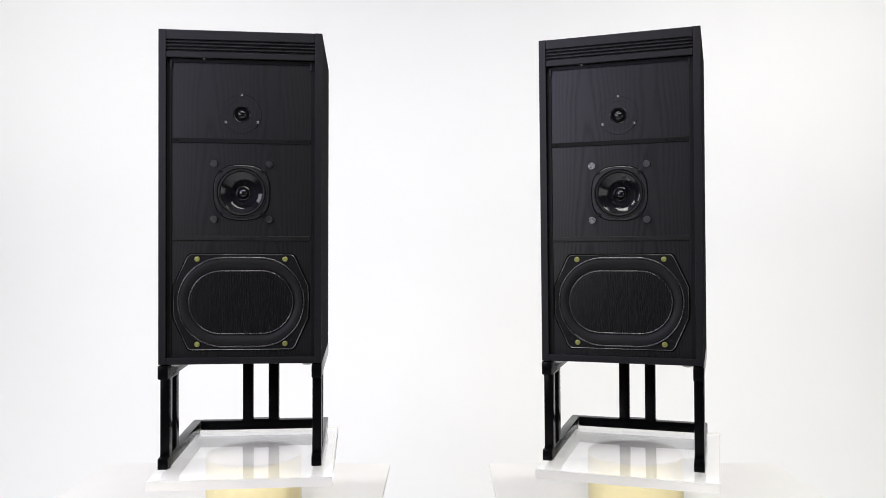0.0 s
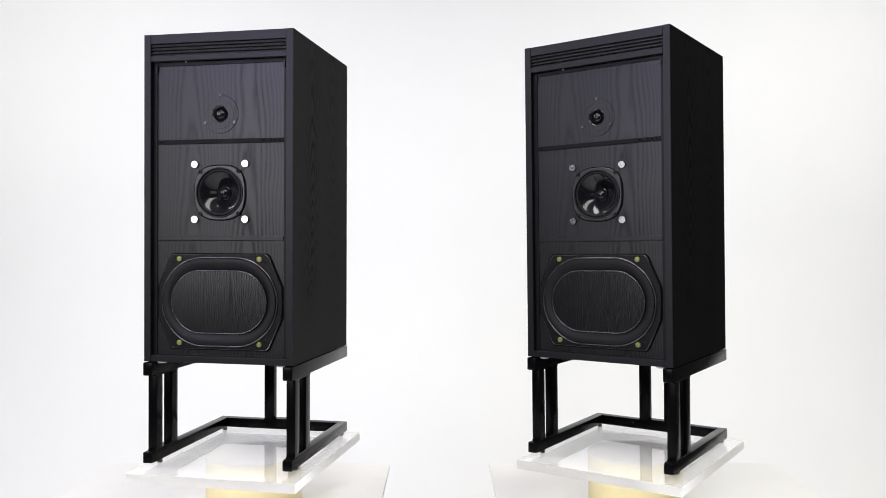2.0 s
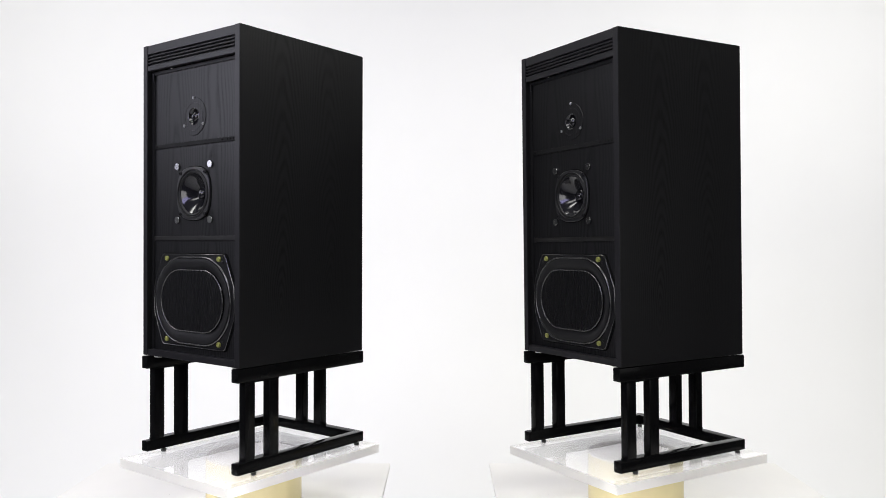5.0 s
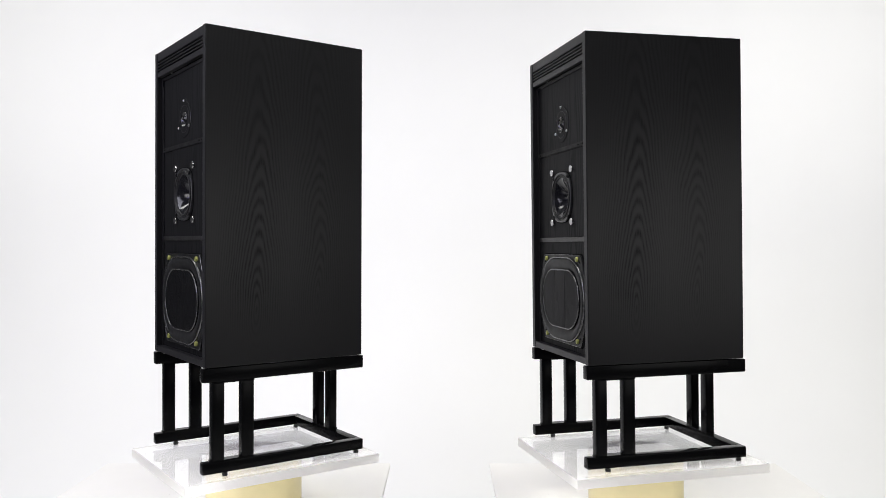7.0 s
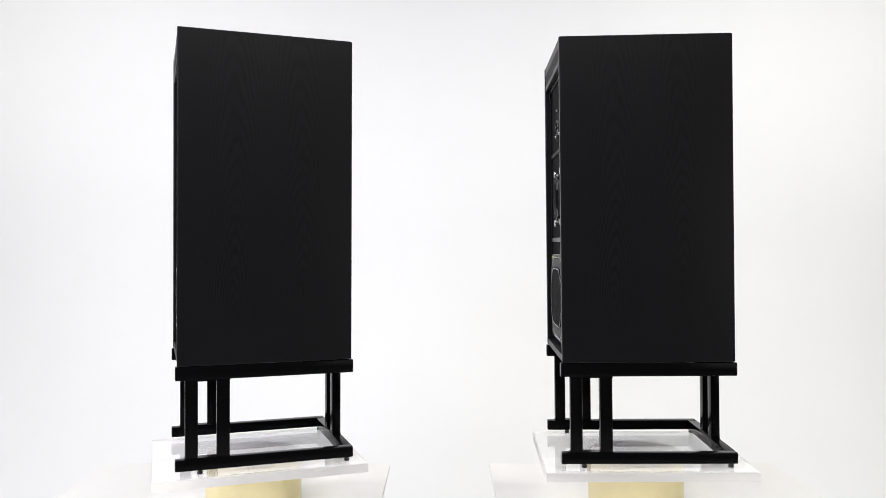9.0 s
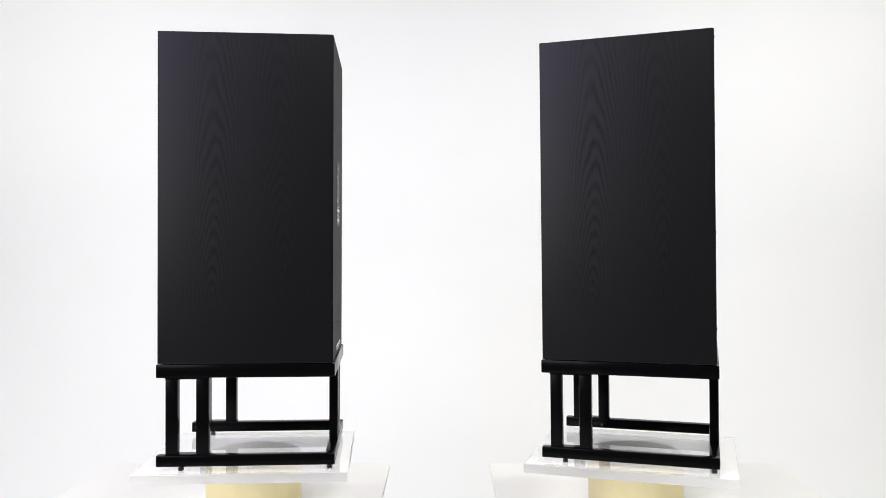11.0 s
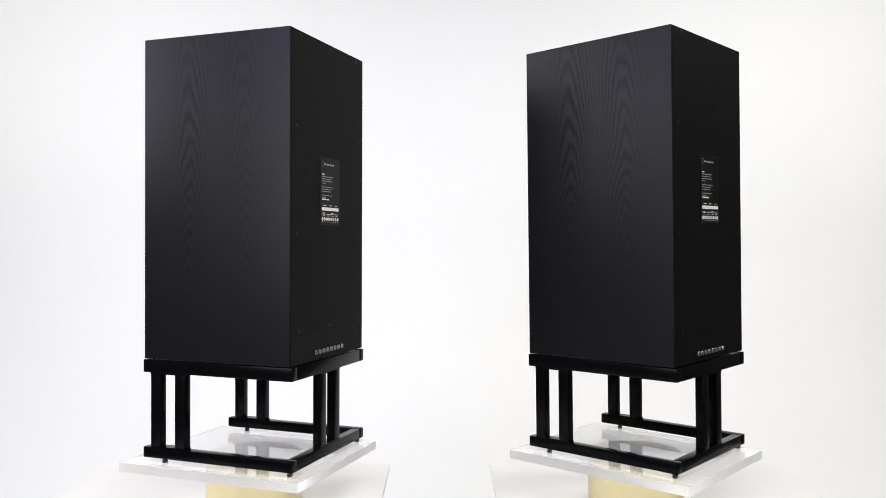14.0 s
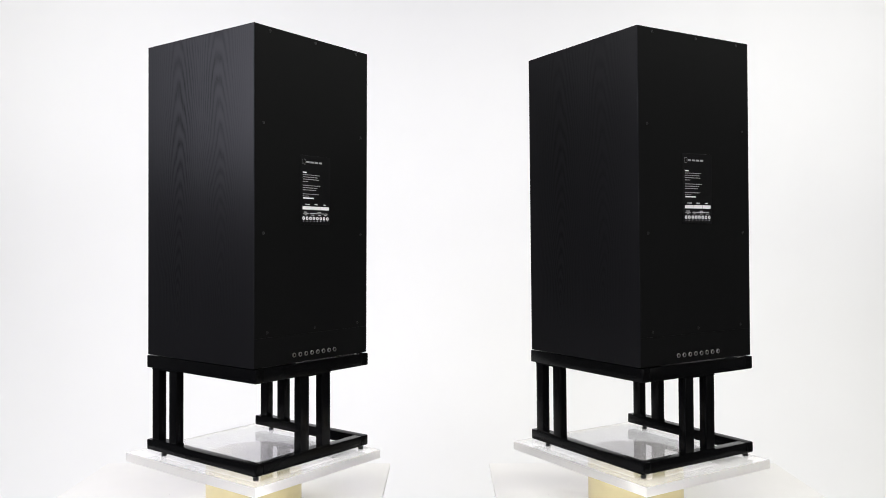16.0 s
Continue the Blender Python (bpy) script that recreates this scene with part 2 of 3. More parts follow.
LEFT, RIGHT = (-0.4767, 2.0188), (0.4856, 2.0304)
LEAN_A, LEAN_B = 0.19, -0.68     # the turntables do not stand quite level
PLATE_TOP = Z0 - 0.248
PLATE_LOW = PLATE_TOP - 0.022
DRUM_TOP = PLATE_LOW - 0.004
TABLE_TOP = Z0 - 0.392


def display_table(x0, x1, y0, y1):
    t = new("display_table")
    t.location = ((x0 + x1) / 2, (y0 + y1) / 2, 0)
    w, d = (x1 - x0) / 2, (y1 - y0) / 2
    part("tabletop", box(-w, w, -d, d, TABLE_TOP - 0.012, TABLE_TOP, 0.003), TABLE, t)
    for sx in (-1, 1):
        for sy in (-1, 1):
            part("leg", box(sx * (w - 0.05) - 0.025, sx * (w - 0.05) + 0.025, sy * (d - 0.05) - 0.025, sy * (d - 0.05) + 0.025,
                            0.014, TABLE_TOP - 0.012, 0.003), TABLE, t)
    return tagged(t, "plain white laminate table under the display turntable", "table", "display tables")


display_table(-1.02, -0.16, 1.55, 2.43)
display_table(0.14, 1.01, 1.55, 2.43)


def turntable_drum(x, y, lean):
    t = new("display_turntable")
    t.matrix_basis = pose(x, y, Z0, 0, lean, 0) @ pose(0, 0, TABLE_TOP - Z0)
    h = DRUM_TOP - TABLE_TOP
    part("drum", lathe_z(0, 0, [(0.117, -0.0014), (0.118, 0.002), (0.118, h - 0.002), (0.116, h)], 96), CREAM, t, "cream laminate drum", True)
    return tagged(t, "round cream display turntable standing on a white table", "turntable", "turntable bases")


turntable_drum(*LEFT, LEAN_A)
turntable_drum(*RIGHT, LEAN_B)


def crumb(x, y, r):
    bm = bmesh.new()
    bmesh.ops.create_icosphere(bm, subdivisions=1, radius=r)
    rnd = random.Random(7)
    for v in bm.verts:
        v.co *= rnd.uniform(0.7, 1.2)
        v.co.z = max(v.co.z * 0.6, -0.35 * r)
    ob = part("crumb", bm, FOOT)
    ob.location = (x, y, TABLE_TOP + 0.35 * r)
    return tagged(ob, "tiny dark crumb lying on the white table", "crumb", "crumbs")


crumb(-0.727, 2.12, 0.0013)
crumb(0.282, 2.12, 0.0013)


def acrylic_plate():
    t = new("turntable_plate")
    sheet = part("acrylic_sheet", box(-0.204, 0.204, -0.244, 0.244, 0.0, 0.022, 0.0008), ACRYLIC, t, "thick clear acrylic sheet")
    sheet.data.materials.append(FROSTED)
    for f in sheet.data.polygons:
        f.material_index = 1 if abs(f.normal.z) < 0.9 else 0
    sheet.visible_shadow = False
    part("platter", lathe_z(0, 0, [(0.116, -0.004), (0.1175, -0.0036), (0.1175, -0.0010), (0.1168, -0.0005)], 96), PLATTER, t, "pale grey round platter", True)
    for x, y, r in ((-0.0125, -0.2014, 0.0011), (-0.0150, -0.2075, 0.0009), (-0.0357, -0.1877, 0.0010), (0.1617, -0.2145, 0.0010), (-0.1300, -0.2000, 0.0012), (-0.1330, -0.2300, 0.0009)):
        part("speck", lathe_z(x, y, [(r, 0.0221), (r * 0.8, 0.0221 + r * 0.6)], 7), FOOT, t, "tiny dark speck of dirt")
    return tagged(t, "clear rectangular acrylic plate turning on a round platter", "turntable plate", "turntable plates")


# ---- loudspeaker ----
W, D, H = 0.3668 / 2, 0.4012 / 2, 0.762
FRONT = -D
BAFFLE = FRONT + 0.016


def tweeter(t):
    c = 0.575
    tw = part("tweeter", lathe_y(0, c, BAFFLE, [(0.0445, 0), (0.0445, 0.0010), (0.0440, 0.0016), (0.0188, 0.0016)], 56, False), ASH_FRONT, t,
              "round black tweeter with a small dome", True)
    part("plate_ring", lathe_y(0, c, BAFFLE, [(0.0335, 0.0015), (0.0333, 0.0021), (0.0325, 0.0021), (0.0323, 0.0015)], 56, False), FRAME_BLACK, tw, smooth=True)
    part("waveguide", lathe_y(0, c, BAFFLE, [(0.0200, 0.0015), (0.0198, 0.0026), (0.0190, 0.0030), (0.0176, 0.0022), (0.0155, -0.0015), (0.0135, -0.0045), (0.0120, -0.006)], 48, False), GLOSS, tw, "glossy black throat round the dome", True)
    part("dome", lathe_y(0, c, BAFFLE, [(0.0125, -0.006), (0.0122, -0.0035), (0.0105, -0.0005), (0.0075, 0.0018), (0.004, 0.003), (0.001, 0.0034)], 32), GLOSS, tw, smooth=True)
    part("phase_plug", lathe_y(0, c, BAFFLE, [(0.0035, 0.002), (0.0035, 0.0055), (0.0028, 0.0062), (0.001, 0.0064)], 20), GLOSS, tw, smooth=True)
    for x, z in ((0, 0.0437), (-0.036, -0.0195), (0.036, -0.0195)):
        part("screw", lathe_y(x, c + z, BAFFLE, [(0.0036, 0.001), (0.0036, 0.0028), (0.0030, 0.0040), (0.0019, 0.0048), (0.0012, 0.0046), (0.0008, 0.0030)], 16), DARK_SCREW, tw, "small steel screw", True)


def midrange(t):
    c, y = 0.394, BAFFLE
    rings = [squircle(0.0625, 2.7, y, 0, c), squircle(0.0625, 2.7, y - 0.004, 0, c), squircle(0.0613, 2.7, y - 0.005, 0, c),
             squircle(0.0575, 2.1, y - 0.005, 0, c), squircle(0.0570, 2.0, y - 0.0065, 0, c), squircle(0.0550, 2.0, y - 0.0065, 0, c),
             squircle(0.0540, 2.0, y - 0.003, 0, c)]
    # black rim painted in for the shadow round the frame
    part("shadow_gap", loft([squircle(0.0648, 2.7, y + 0.0003, 0, c), squircle(0.0648, 2.7, y - 0.0010, 0, c), squircle(0.0600, 2.5, y - 0.0010, 0, c)], False), SHADE_SCUFF_BLACK, t, "black outline painting the shadow gap round the midrange driver")
    mid = part("midrange_driver", loft(rings, False), MID_FRAME, t, "round black midrange driver in a squared frame", True)
    part("trim_ring", lathe_y(0, c, y, [(0.0582, 0.0049), (0.0582, 0.0066), (0.0574, 0.0074), (0.0556, 0.0074), (0.0548, 0.0062), (0.0545, 0.0035)], 72, False), RUBBER, mid, "black trim ring", True)
    part("surround", lathe_y(0, c, y, [(0.0545, 0.003), (0.0530, 0.0052), (0.0510, 0.0058), (0.0490, 0.0050), (0.0475, 0.0026)], 64, False), RUBBER, mid, smooth=True)
    part("cone", lathe_y(0, c, y, [(0.0480, 0.0028), (0.043, 0.0000), (0.035, -0.0062), (0.027, -0.0135), (0.020, -0.0205), (0.0145, -0.0262)], 64, False), CONE, mid, "shiny coated black cone", True)
    part("dust_cap", lathe_y(0, c, y, [(0.0165, -0.0245), (0.0160, -0.0222), (0.0145, -0.0215), (0.0138, -0.0222), (0.0125, -0.0195), (0.0095, -0.0160), (0.0055, -0.0140), (0.001, -0.0132)], 40), GLOSS, mid, smooth=True)
    for sx in (-1, 1):
        for sz in (-1, 1):
            part("screw", lathe_y(sx * 0.047, c + sz * 0.0485, y, [(0.0048, 0.004), (0.0048, 0.0072), (0.0040, 0.0078), (0.0026, 0.0078), (0.0024, 0.0055)], 18), CHASSIS, mid, smooth=True)
            part("bolt", lathe_y(sx * 0.0625, c + 0.002 + sz * 0.0638, y, [(0.0088, 0), (0.0088, 0.0042), (0.0083, 0.0050), (0.001, 0.0050)], 28), CHROME, mid, "polished chrome bolt head", True)


def woofer(t):
    c, y = 0.1415, BAFFLE

    def outline(k, yy):
        half = [(-0.113, 0.1085), (0.113, 0.1085), (0.120, 0.103), (0.150, 0.036), (0.1515, 0.0), (0.150, -0.036), (0.120, -0.103),
                (0.113, -0.1085), (-0.113, -0.1085), (-0.120, -0.103), (-0.150, -0.036), (-0.1515, 0.0), (-0.150, 0.036), (-0.120, 0.103)]
        return [(px * k, yy, c + pz * k) for px, pz in half]

    # slightly larger black outline imitates the shadow at the basket's edge
    part("shadow_gap", loft([outline(1.035, y + 0.0005), outline(1.035, y - 0.0012)], True), SHADE_SCUFF_BLACK, t, "black outline painting the shadow gap round the woofer")
    bm = loft([outline(1.012, y), outline(1.012, y - 0.0035), outline(1.0, y - 0.0045)], True)
    wf = part("woofer", bm, CHASSIS, t, "large racetrack-shaped black woofer with a flat veneered diaphragm")
    part("flange_edge", loft([outline(1.014, y - 0.0034), outline(1.013, y - 0.0050), outline(1.006, y - 0.0056), outline(0.999, y - 0.0050), outline(0.998, y - 0.0042)], False), BEAD, wf, "shiny edge of the basket flange", True)
    part("rim", loft([stadium(0.1420 + 0.0030 * math.cos(q), 0.1020 + 0.0030 * math.cos(q), y - 0.0042 - 0.0048 * math.sin(q), c, 36) for q in [math.pi * i / 10 for i in range(11)]], False), BEAD, wf, smooth=True)
    arch = [(0.139 - 0.0225 * i / 12, 0.0046 + 0.0052 * math.sin(math.pi * (0.35 + 0.65 * i / 12))) for i in range(12)]
    part("surround", loft([stadium(a, a - 0.040 - 0.0055 * (0.139 - a) / 0.0225, y - d, c) for a, d in arch], False), RUBBER, wf, "rolled black rubber surround", True)
    part("diaphragm", loft([stadium(0.1175, 0.0725, y - 0.0052, c), stadium(0.1172, 0.0722, y - 0.0088, c), stadium(0.1160, 0.0710, y - 0.0098, c)], True), ASH_CONE, wf,
         "flat racetrack diaphragm in black wood grain")
    part("bead", loft([stadium(0.1170 + 0.0017 * math.cos(q), 0.0720 + 0.0017 * math.cos(q), y - 0.0092 - 0.0019 * math.sin(q), c, 36) for q in [math.pi * i / 8 for i in range(9)]], False), BEAD, wf, smooth=True)
    for sx in (-1, 1):
        for z in (0.2405, 0.0455):
            part("bolt", lathe_y(sx * 0.099, z, y - 0.0044, [(0.0061, 0), (0.0061, 0.0032), (0.0055, 0.0044), (0.0042, 0.0048), (0.0040, 0.0040), (0.0008, 0.0042)], 24), BRASS, wf, "yellow-green passivated bolt head", True)
        for z in (0.2335, 0.0525):
            part("lug_screw", lathe_y(sx * 0.1125, z, y - 0.0044, [(0.0032, 0), (0.0032, 0.0016), (0.0018, 0.002), (0.0006, 0.001)], 14), CHASSIS, wf, smooth=True)


def bars(t, items, mat, y):
    """Rows of unreadable print: each item is (x from, x to, z from, z to) as seen from behind."""
    for x0, x1, z0, z1 in items:
        part("print_bar", box(-x1, -x0, y, y + 0.0003, z0, z1), mat, t)


def rear(t):
    y = D
    back = part("back_panel", box(-W + 0.0008, W - 0.0008, y - 0.0039, y - 0.002, 0.0663, H - 0.001, 0.0006), BACK, t, "plain black back panel")
    part("terminal_strip", box(-W + 0.0008, W - 0.0008, y - 0.0039, y - 0.0021, 0.001, 0.0660, 0.0006), BACK, t)
    for x, z in ((0.158, 0.545), (0.158, 0.300), (-0.158, 0.545), (-0.158, 0.300), (0, 0.752), (0.140, 0.752), (-0.140, 0.752),
                 (0.147, 0.078), (0, 0.078), (-0.147, 0.078)):
        m = lathe_y(x, z, 0, [(0.0034, 0), (0.0034, 0.0008), (0.0024, 0.0014), (0.0008, 0.0008)], 16)
        bmesh.ops.transform(m, matrix=Matrix.Translation((0, y - 0.002, 0)) @ Matrix.Diagonal((1, -1, 1, 1)), verts=m.verts)
        part("screw", m, BLACK_SCREW, back, smooth=True)
    for i in range(8):
        x = 0.066 - i * 0.132 / 7
        m = lathe_y(x, 0.019, 0, [(0.0054, 0), (0.0054, 0.0026), (0.0049, 0.0034), (0.0034, 0.0034), (0.0032, 0.0006)], 20, False)
        bmesh.ops.transform(m, matrix=Matrix.Translation((0, y - 0.0028, 0)) @ Matrix.Diagonal((1, -1, 1, 1)), verts=m.verts)
        sock = part("socket", m, NICKEL, t, "small nickel terminal socket", True)
        part("socket_hole", box(x - 0.0033, x + 0.0033, y - 0.0024, y - 0.0016, 0.0157, 0.0223), SHADE_SCUFF_BLACK, sock)
    lab = part("label_plate", box(-0.050, 0.048, y - 0.0022, y - 0.0012, 0.322, 0.484, 0.0004), LABEL, t, "charcoal label with fine white print")
    p = y - 0.0012
    # maker's mark as a plain crest and bars
    part("crest", box(0.0325, 0.0405, p, p + 0.0003, 0.4625, 0.4745, 0.0), FINE_PRINT, lab)
    part("crest_centre", box(0.0331, 0.0399, p + 0.0003, p + 0.0005, 0.4632, 0.4738, 0.0), LABEL, lab)
    bars(lab, [(-0.0295 + i * 0.0135, -0.0190 + i * 0.0135, 0.4665, 0.4705) for i in range(4)], FINE_PRINT, p)
    bars(lab, [(-0.040, -0.028, 0.4425, 0.4452)], PRINT, p)
    rows = ((0.4375, 0.055), (0.4322, 0.050), (0.4270, 0.052), (0.4217, 0.018), (0.4125, 0.057), (0.4072, 0.048), (0.4020, 0.044),
            (0.3925, 0.053), (0.3875, 0.024))
    rnd = random.Random(4)
    for z, run in rows:
        x = -0.040
        while x < -0.040 + run - 0.004:
            w = min(rnd.uniform(0.005, 0.011), -0.040 + run - x)
            bars(lab, [(x, x + w - 0.0012, z, z + 0.0017)], FINE_PRINT, p)
            x += w
    bars(lab, [(-0.039, -0.005, 0.3822, 0.3853)], PRINT, p)
    bars(lab, [(-0.041, -0.0115, 0.3568, 0.3645), (-0.0108, 0.0172, 0.3568, 0.3645), (0.0179, 0.0450, 0.3568, 0.3645)], PRINT, p)
    bars(lab, [(-0.033, -0.018, 0.3685, 0.3700), (-0.002, 0.008, 0.3685, 0.3700), (0.026, 0.036, 0.3685, 0.3700),
               (-0.039, -0.022, 0.3475, 0.3485), (-0.016, 0.041, 0.3475, 0.3485), (-0.036, -0.026, 0.3500, 0.3514), (0.008, 0.018, 0.3500, 0.3514),
               (-0.034, -0.027, 0.3435, 0.3448), (-0.012, -0.004, 0.3435, 0.3448), (0.010, 0.018, 0.3435, 0.3448), (0.030, 0.038, 0.3435, 0.3448)], PRINT, p)
    for i in range(8):
        x = 0.0374 - i * 0.0777 / 7
        m = lathe_y(x, 0.3365, 0, [(0.0041, 0), (0.0041, 0.0003), (0.0016, 0.0003), (0.0015, 0.0002)], 18, False)
        bmesh.ops.transform(m, matrix=Matrix.Translation((0, p, 0)) @ Matrix.Diagonal((1, -1, 1, 1)), verts=m.verts)
        part("print_ring", m, PRINT, lab)
        bars(lab, [(-x - 0.0012, -x + 0.0012, 0.3290, 0.3302)], PRINT, p)


def loudspeaker():
    t = new("loudspeaker")
    k = 0.0165
    for x0, x1 in ((-W, -W + k), (W - k, W)):
        part("side_panel", box(x0, x1, -D + 0.002, D - 0.004, 0, H, 0.0006), ASH_SIDE, t, "black ash veneer with cathedral grain")
        part("edge_strip", box(x0 + 0.0002, x1 - 0.0002, -D, -D + 0.002, 0.0004, H - 0.0004, 0.0006), FRAME_BLACK, t, "satin black edge strip")
    part("top_panel", box(-W + k, W - k, -D + 0.0015, D - 0.0042, H - k, H - 0.0005, 0.0006), ASH_FRONT, t)
    part("bottom_panel", box(-W + k, W - k, -D + 0.0012, D - 0.0042, 0.0005, 0.0155, 0.0008), FRAME_BLACK, t)
    # header board with four milled grooves
    head = part("header", box(-W + k, W - k, FRONT + 0.001, FRONT + 0.013, 0.6990, 0.7123, 0.0012, 1), FRAME_BLACK, t, "black header board with four horizontal grooves")
    z = H - 0.0005
    for c in (0.7375, 0.7300, 0.7222, 0.7145):
        part("slat", box(-W + k, W - k, FRONT + 0.001, FRONT + 0.0075, c + 0.0022, z, 0.0012, 1), FRAME_BLACK, head)
        z = c - 0.0022
    part("groove_back", box(-W + k + 0.0005, W - k - 0.0005, FRONT + 0.0076, FRONT + 0.0129, 0.7124, H - 0.001), FRAME_BLACK, head)
    # three baffle boards with tape strips between; dark strips round them paint the recess shade
    for name, z0, z1, cz, r in (("upper_baffle", 0.518, 0.699, 0.575, 0.019), ("middle_baffle", 0.294, 0.507, 0.394, 0.0545)):
        part(name, pierced_board(W - k, z0, z1, BAFFLE, BAFFLE + 0.014, cz, r), ASH_FRONT, t, "baffle board in black ash veneer")
    part("lower_baffle", box(-W + k, W - k, BAFFLE, BAFFLE + 0.014, 0.0155, 0.283, 0.0008), ASH_FRONT, t, "baffle board in black ash veneer")
    for z, strip in ((0.5125, FOAM), (0.2885, TAPE)):
        part("tape_strip", box(-W + k + 0.011, W - k - 0.011, BAFFLE - 0.003, BAFFLE + 0.006, z - 0.0054, z + 0.0054, 0.001), strip, t, "narrow black fabric tape strip")
        part("joint_backing", box(-W + k, W - k, BAFFLE + 0.006, BAFFLE + 0.012, z - 0.007, z + 0.007), SHADE_SCUFF_BLACK, t)
    for sx in (-1, 1):
        # shade along the recess side painted as a dark strip
        part("recess_shade", box(min(sx * (W - k), sx * (W - k - 0.010)), max(sx * (W - k), sx * (W - k - 0.010)), BAFFLE - 0.003, BAFFLE - 0.0005, 0.0165, 0.698, 0.0006), RECESS_SHADE, t, "thin dark strip painting the shade at the recess edge")
        part("grille_catch", box(sx * 0.158 - 0.0025, sx * 0.158 + 0.0025, BAFFLE - 0.006, BAFFLE - 0.003, 0.676, 0.693, 0.0006), FRAME_BLACK, t)
    # shadow below the header, put in as a dark strip
    part("recess_shade", box(-W + k + 0.0102, W - k - 0.0102, BAFFLE - 0.003, BAFFLE - 0.0005, 0.6900, 0.698, 0.0006), RECESS_SHADE, t, "thin dark strip painting the shade at the recess edge")
    for x, w in ((0.104, 0.007), (0.124, 0.004), (0.133, 0.005), (0.145, 0.003), (-0.148, 0.006)):
        part("scuff", box(x, x + w, BAFFLE - 0.0032, BAFFLE - 0.0029, 0.5105, 0.5145), SHADE_SCUFF_BLACK, t, "worn dark scuff")
    part("chip", box(-0.086, -0.082, FRONT + 0.0105, FRONT + 0.0125, 0.6972, 0.6992, 0.0004), PAD, t, "pale chip on the header's lower edge")
    tweeter(t)
    midrange(t)
    woofer(t)
    rear(t)
    return tagged(t, "tall black ash loudspeaker cabinet with its grille removed", "loudspeaker", "pair of loudspeakers")


def speaker_stand():
    t = new("speaker_stand")
    xo, yf, yr, w = 0.1840, -0.2045, 0.2035, 0.0235
    for name, z0, z1 in (("upper_rail", -0.0330, -0.0018), ("lower_rail", -0.2375, -0.2115)):
        part(name, box(-xo, -xo + w, yf, yr, z0, z1, 0.003), STEEL, t, smooth=True)
        part(name, box(xo - w, xo, yf, yr, z0, z1, 0.003), STEEL, t, smooth=True)
        part(name, box(-xo + w + 0.0003, xo - w - 0.0003, yr - w, yr - 0.0003, z0 + 0.0003, z1 - 0.0003, 0.0012), STEEL, t, smooth=True)
    lo, hi = -0.2115, -0.0330
    for sx in (-1, 1):
        x0, x1 = (xo - w + 0.001, xo - 0.001) if sx > 0 else (-xo + 0.001, -xo + w - 0.001)
        for ya, yb in ((-0.183, -0.155), (-0.114, -0.085)):
            part("post", box(x0, x1, ya, yb, lo + 0.003, hi - 0.003, 0.0022), STEEL, t, smooth=True)
        for z in (lo, hi - 0.003):
            part("weld_plate", box(x0, x1, -0.184, -0.084, z, z + 0.003), STEEL, t)
    for xa, xb in ((-0.049, -0.021), (0.021, 0.049)):
        part("post", box(xa, xb, yr - w + 0.001, yr - 0.001, lo + 0.003, hi - 0.003, 0.0022), STEEL, t, smooth=True)
    for z in (lo, hi - 0.003):
        part("weld_plate", box(-0.050, 0.050, yr - w + 0.001, yr - 0.001, z, z + 0.003), STEEL, t)
    for x, y in ((-xo + 0.012, -0.150), (xo - 0.012, -0.150), (-xo + 0.013, yr - 0.013), (xo - 0.013, yr - 0.013)):
        part("foot", lathe_z(x, y, [(0.0055, -0.248), (0.0065, -0.247), (0.0065, -0.2415), (0.0045, -0.2410), (0.0045, -0.2370)], 20), FOOT, t, smooth=True)
    for x, y in ((-0.1485, -0.180), (0.1485, -0.180), (-0.1485, 0.165), (0.1485, 0.165)):
        part("pad", lathe_z(x, y, [(0.0085, -0.0048), (0.0106, -0.0040), (0.0110, -0.0010), (0.0106, -0.0002)], 20), PAD, t, "small white felt pad", True)
    return tagged(t, "black powder-coated steel tube stand under a loudspeaker", "speaker stand", "loudspeaker stands")


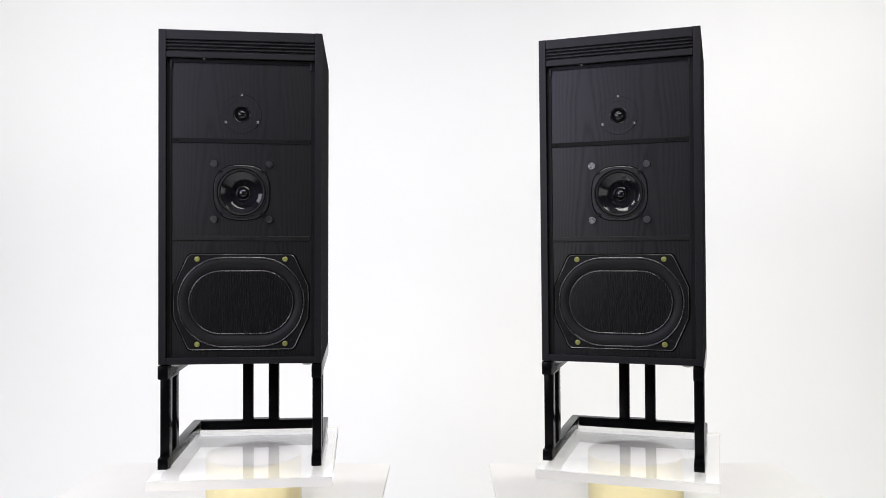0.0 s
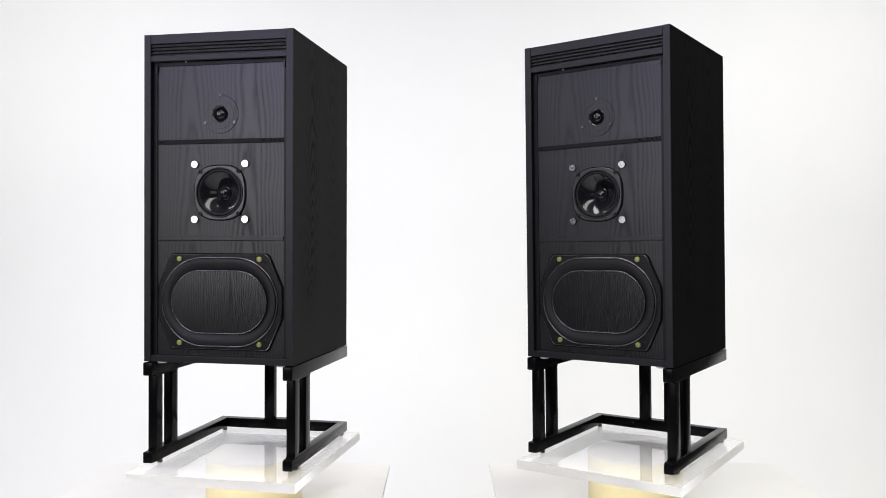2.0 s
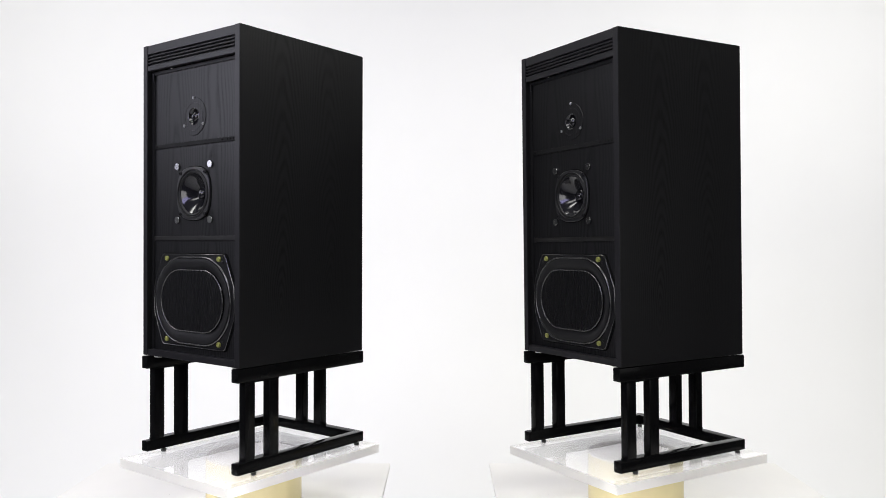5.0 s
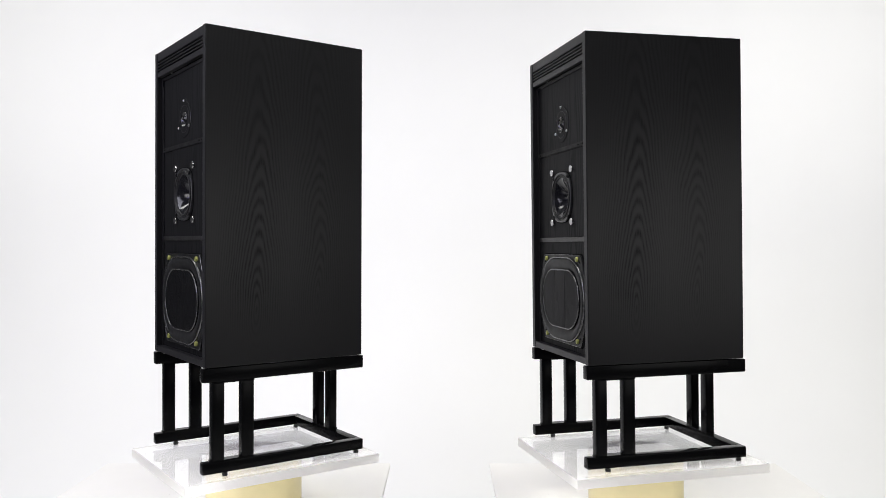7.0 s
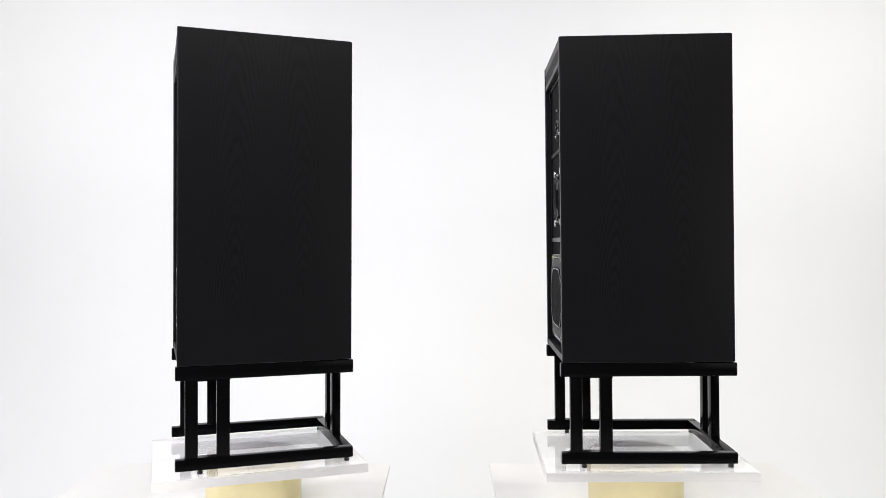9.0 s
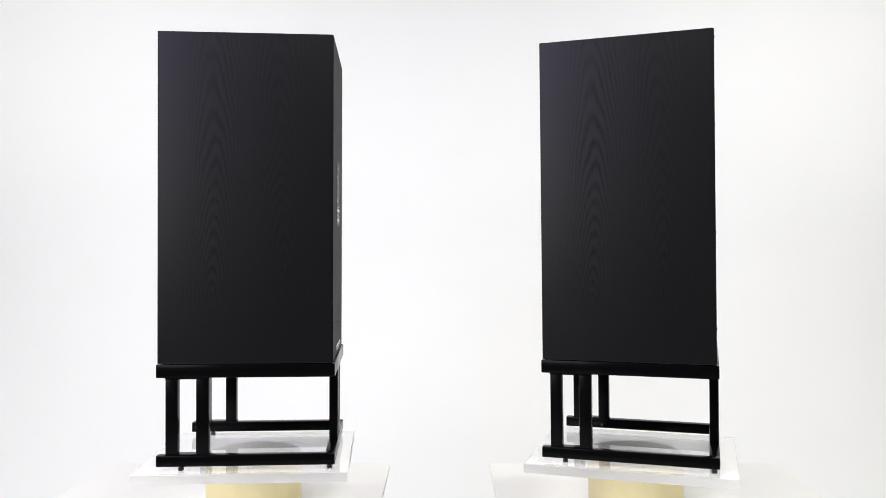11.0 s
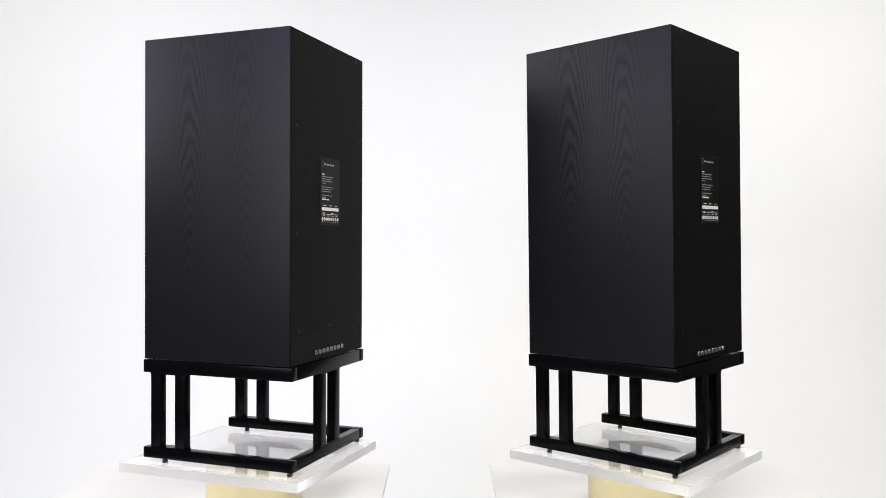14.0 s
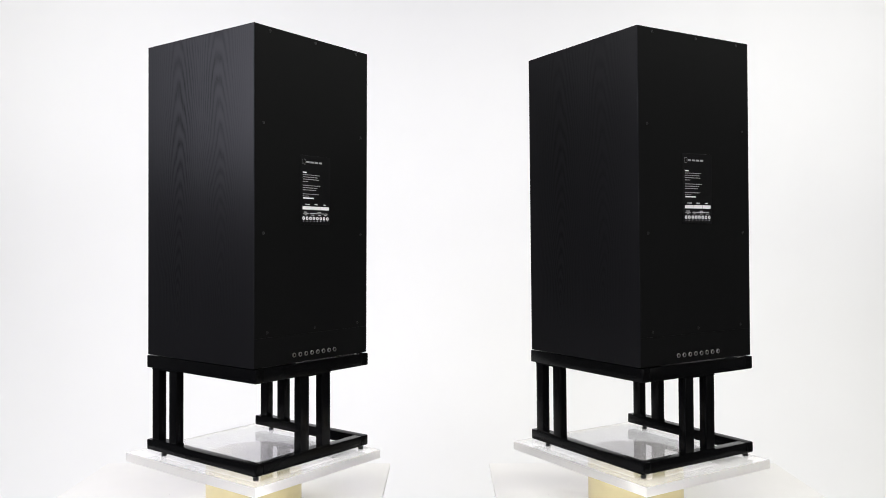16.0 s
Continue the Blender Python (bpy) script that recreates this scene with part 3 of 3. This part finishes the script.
SPEAKER_A, STAND_A, PLATE_A = loudspeaker(), speaker_stand(), acrylic_plate()
SPEAKER_B, STAND_B, PLATE_B = (copy_thing(o, Matrix.Identity(4)) for o in (SPEAKER_A, STAND_A, PLATE_A))

# the turn of each turntable: seconds, degrees
TURN_A = [(0, 6.0), (0.5, 1.9), (1, -2.2), (1.5, -6.5), (2, -10.8), (2.5, -15.1), (3, -19.4), (3.5, -23.8), (4, -28.1), (5, -36.8),
          (6, -45.4), (6.5, -49.6), (7, -53.8), (7.5, -57.9), (8, -62.0), (8.5, -66.1), (9, -70.1), (10, -78.1), (11, -85.9),
          (11.5, -89.9), (12, -93.7), (12.5, -97.5), (13, -101.6), (13.5, -105.7), (14, -109.9), (14.5, -114.0), (15, -118.3),
          (15.5, -122.4), (16, -126.6)]
TURN_B = [(0, -19.1), (0.5, -23.2), (1, -27.4), (1.5, -31.5), (2, -35.5), (2.5, -39.6), (3, -43.7), (3.5, -47.8), (4, -51.9), (5, -60.2),
          (6, -68.4), (6.5, -72.4), (7, -76.5), (7.5, -80.4), (8, -84.2), (8.5, -88.1), (9, -92.0), (10, -100.2), (11, -108.4),
          (11.5, -112.5), (12, -116.5), (12.5, -120.6), (13, -124.7), (13.5, -128.7), (14, -132.8), (14.5, -136.9), (15, -141.0),
          (15.5, -145.1), (16, -149.2)]


def motions():
    for (x, y), lean, (ox, oy), turn, things in ((LEFT, LEAN_A, (-0.0067, 0.0099), TURN_A, (SPEAKER_A, STAND_A, PLATE_A)),
                                                 (RIGHT, LEAN_B, (-0.0112, -0.0002), TURN_B, (SPEAKER_B, STAND_B, PLATE_B))):
        axle = pose(x, y, Z0, 0, lean, 0)
        speaker, stand, plate = things
        walk(speaker, [(t, axle @ pose(0, 0, 0, 0, 0, a) @ pose(ox, oy, 0)) for t, a in turn])
        walk(stand, [(t, axle @ pose(0, 0, 0, 0, 0, a) @ pose(ox, oy, 0)) for t, a in turn])
        walk(plate, [(t, axle @ pose(0, 0, PLATE_LOW - Z0, 0, 0, a)) for t, a in turn])


motions()
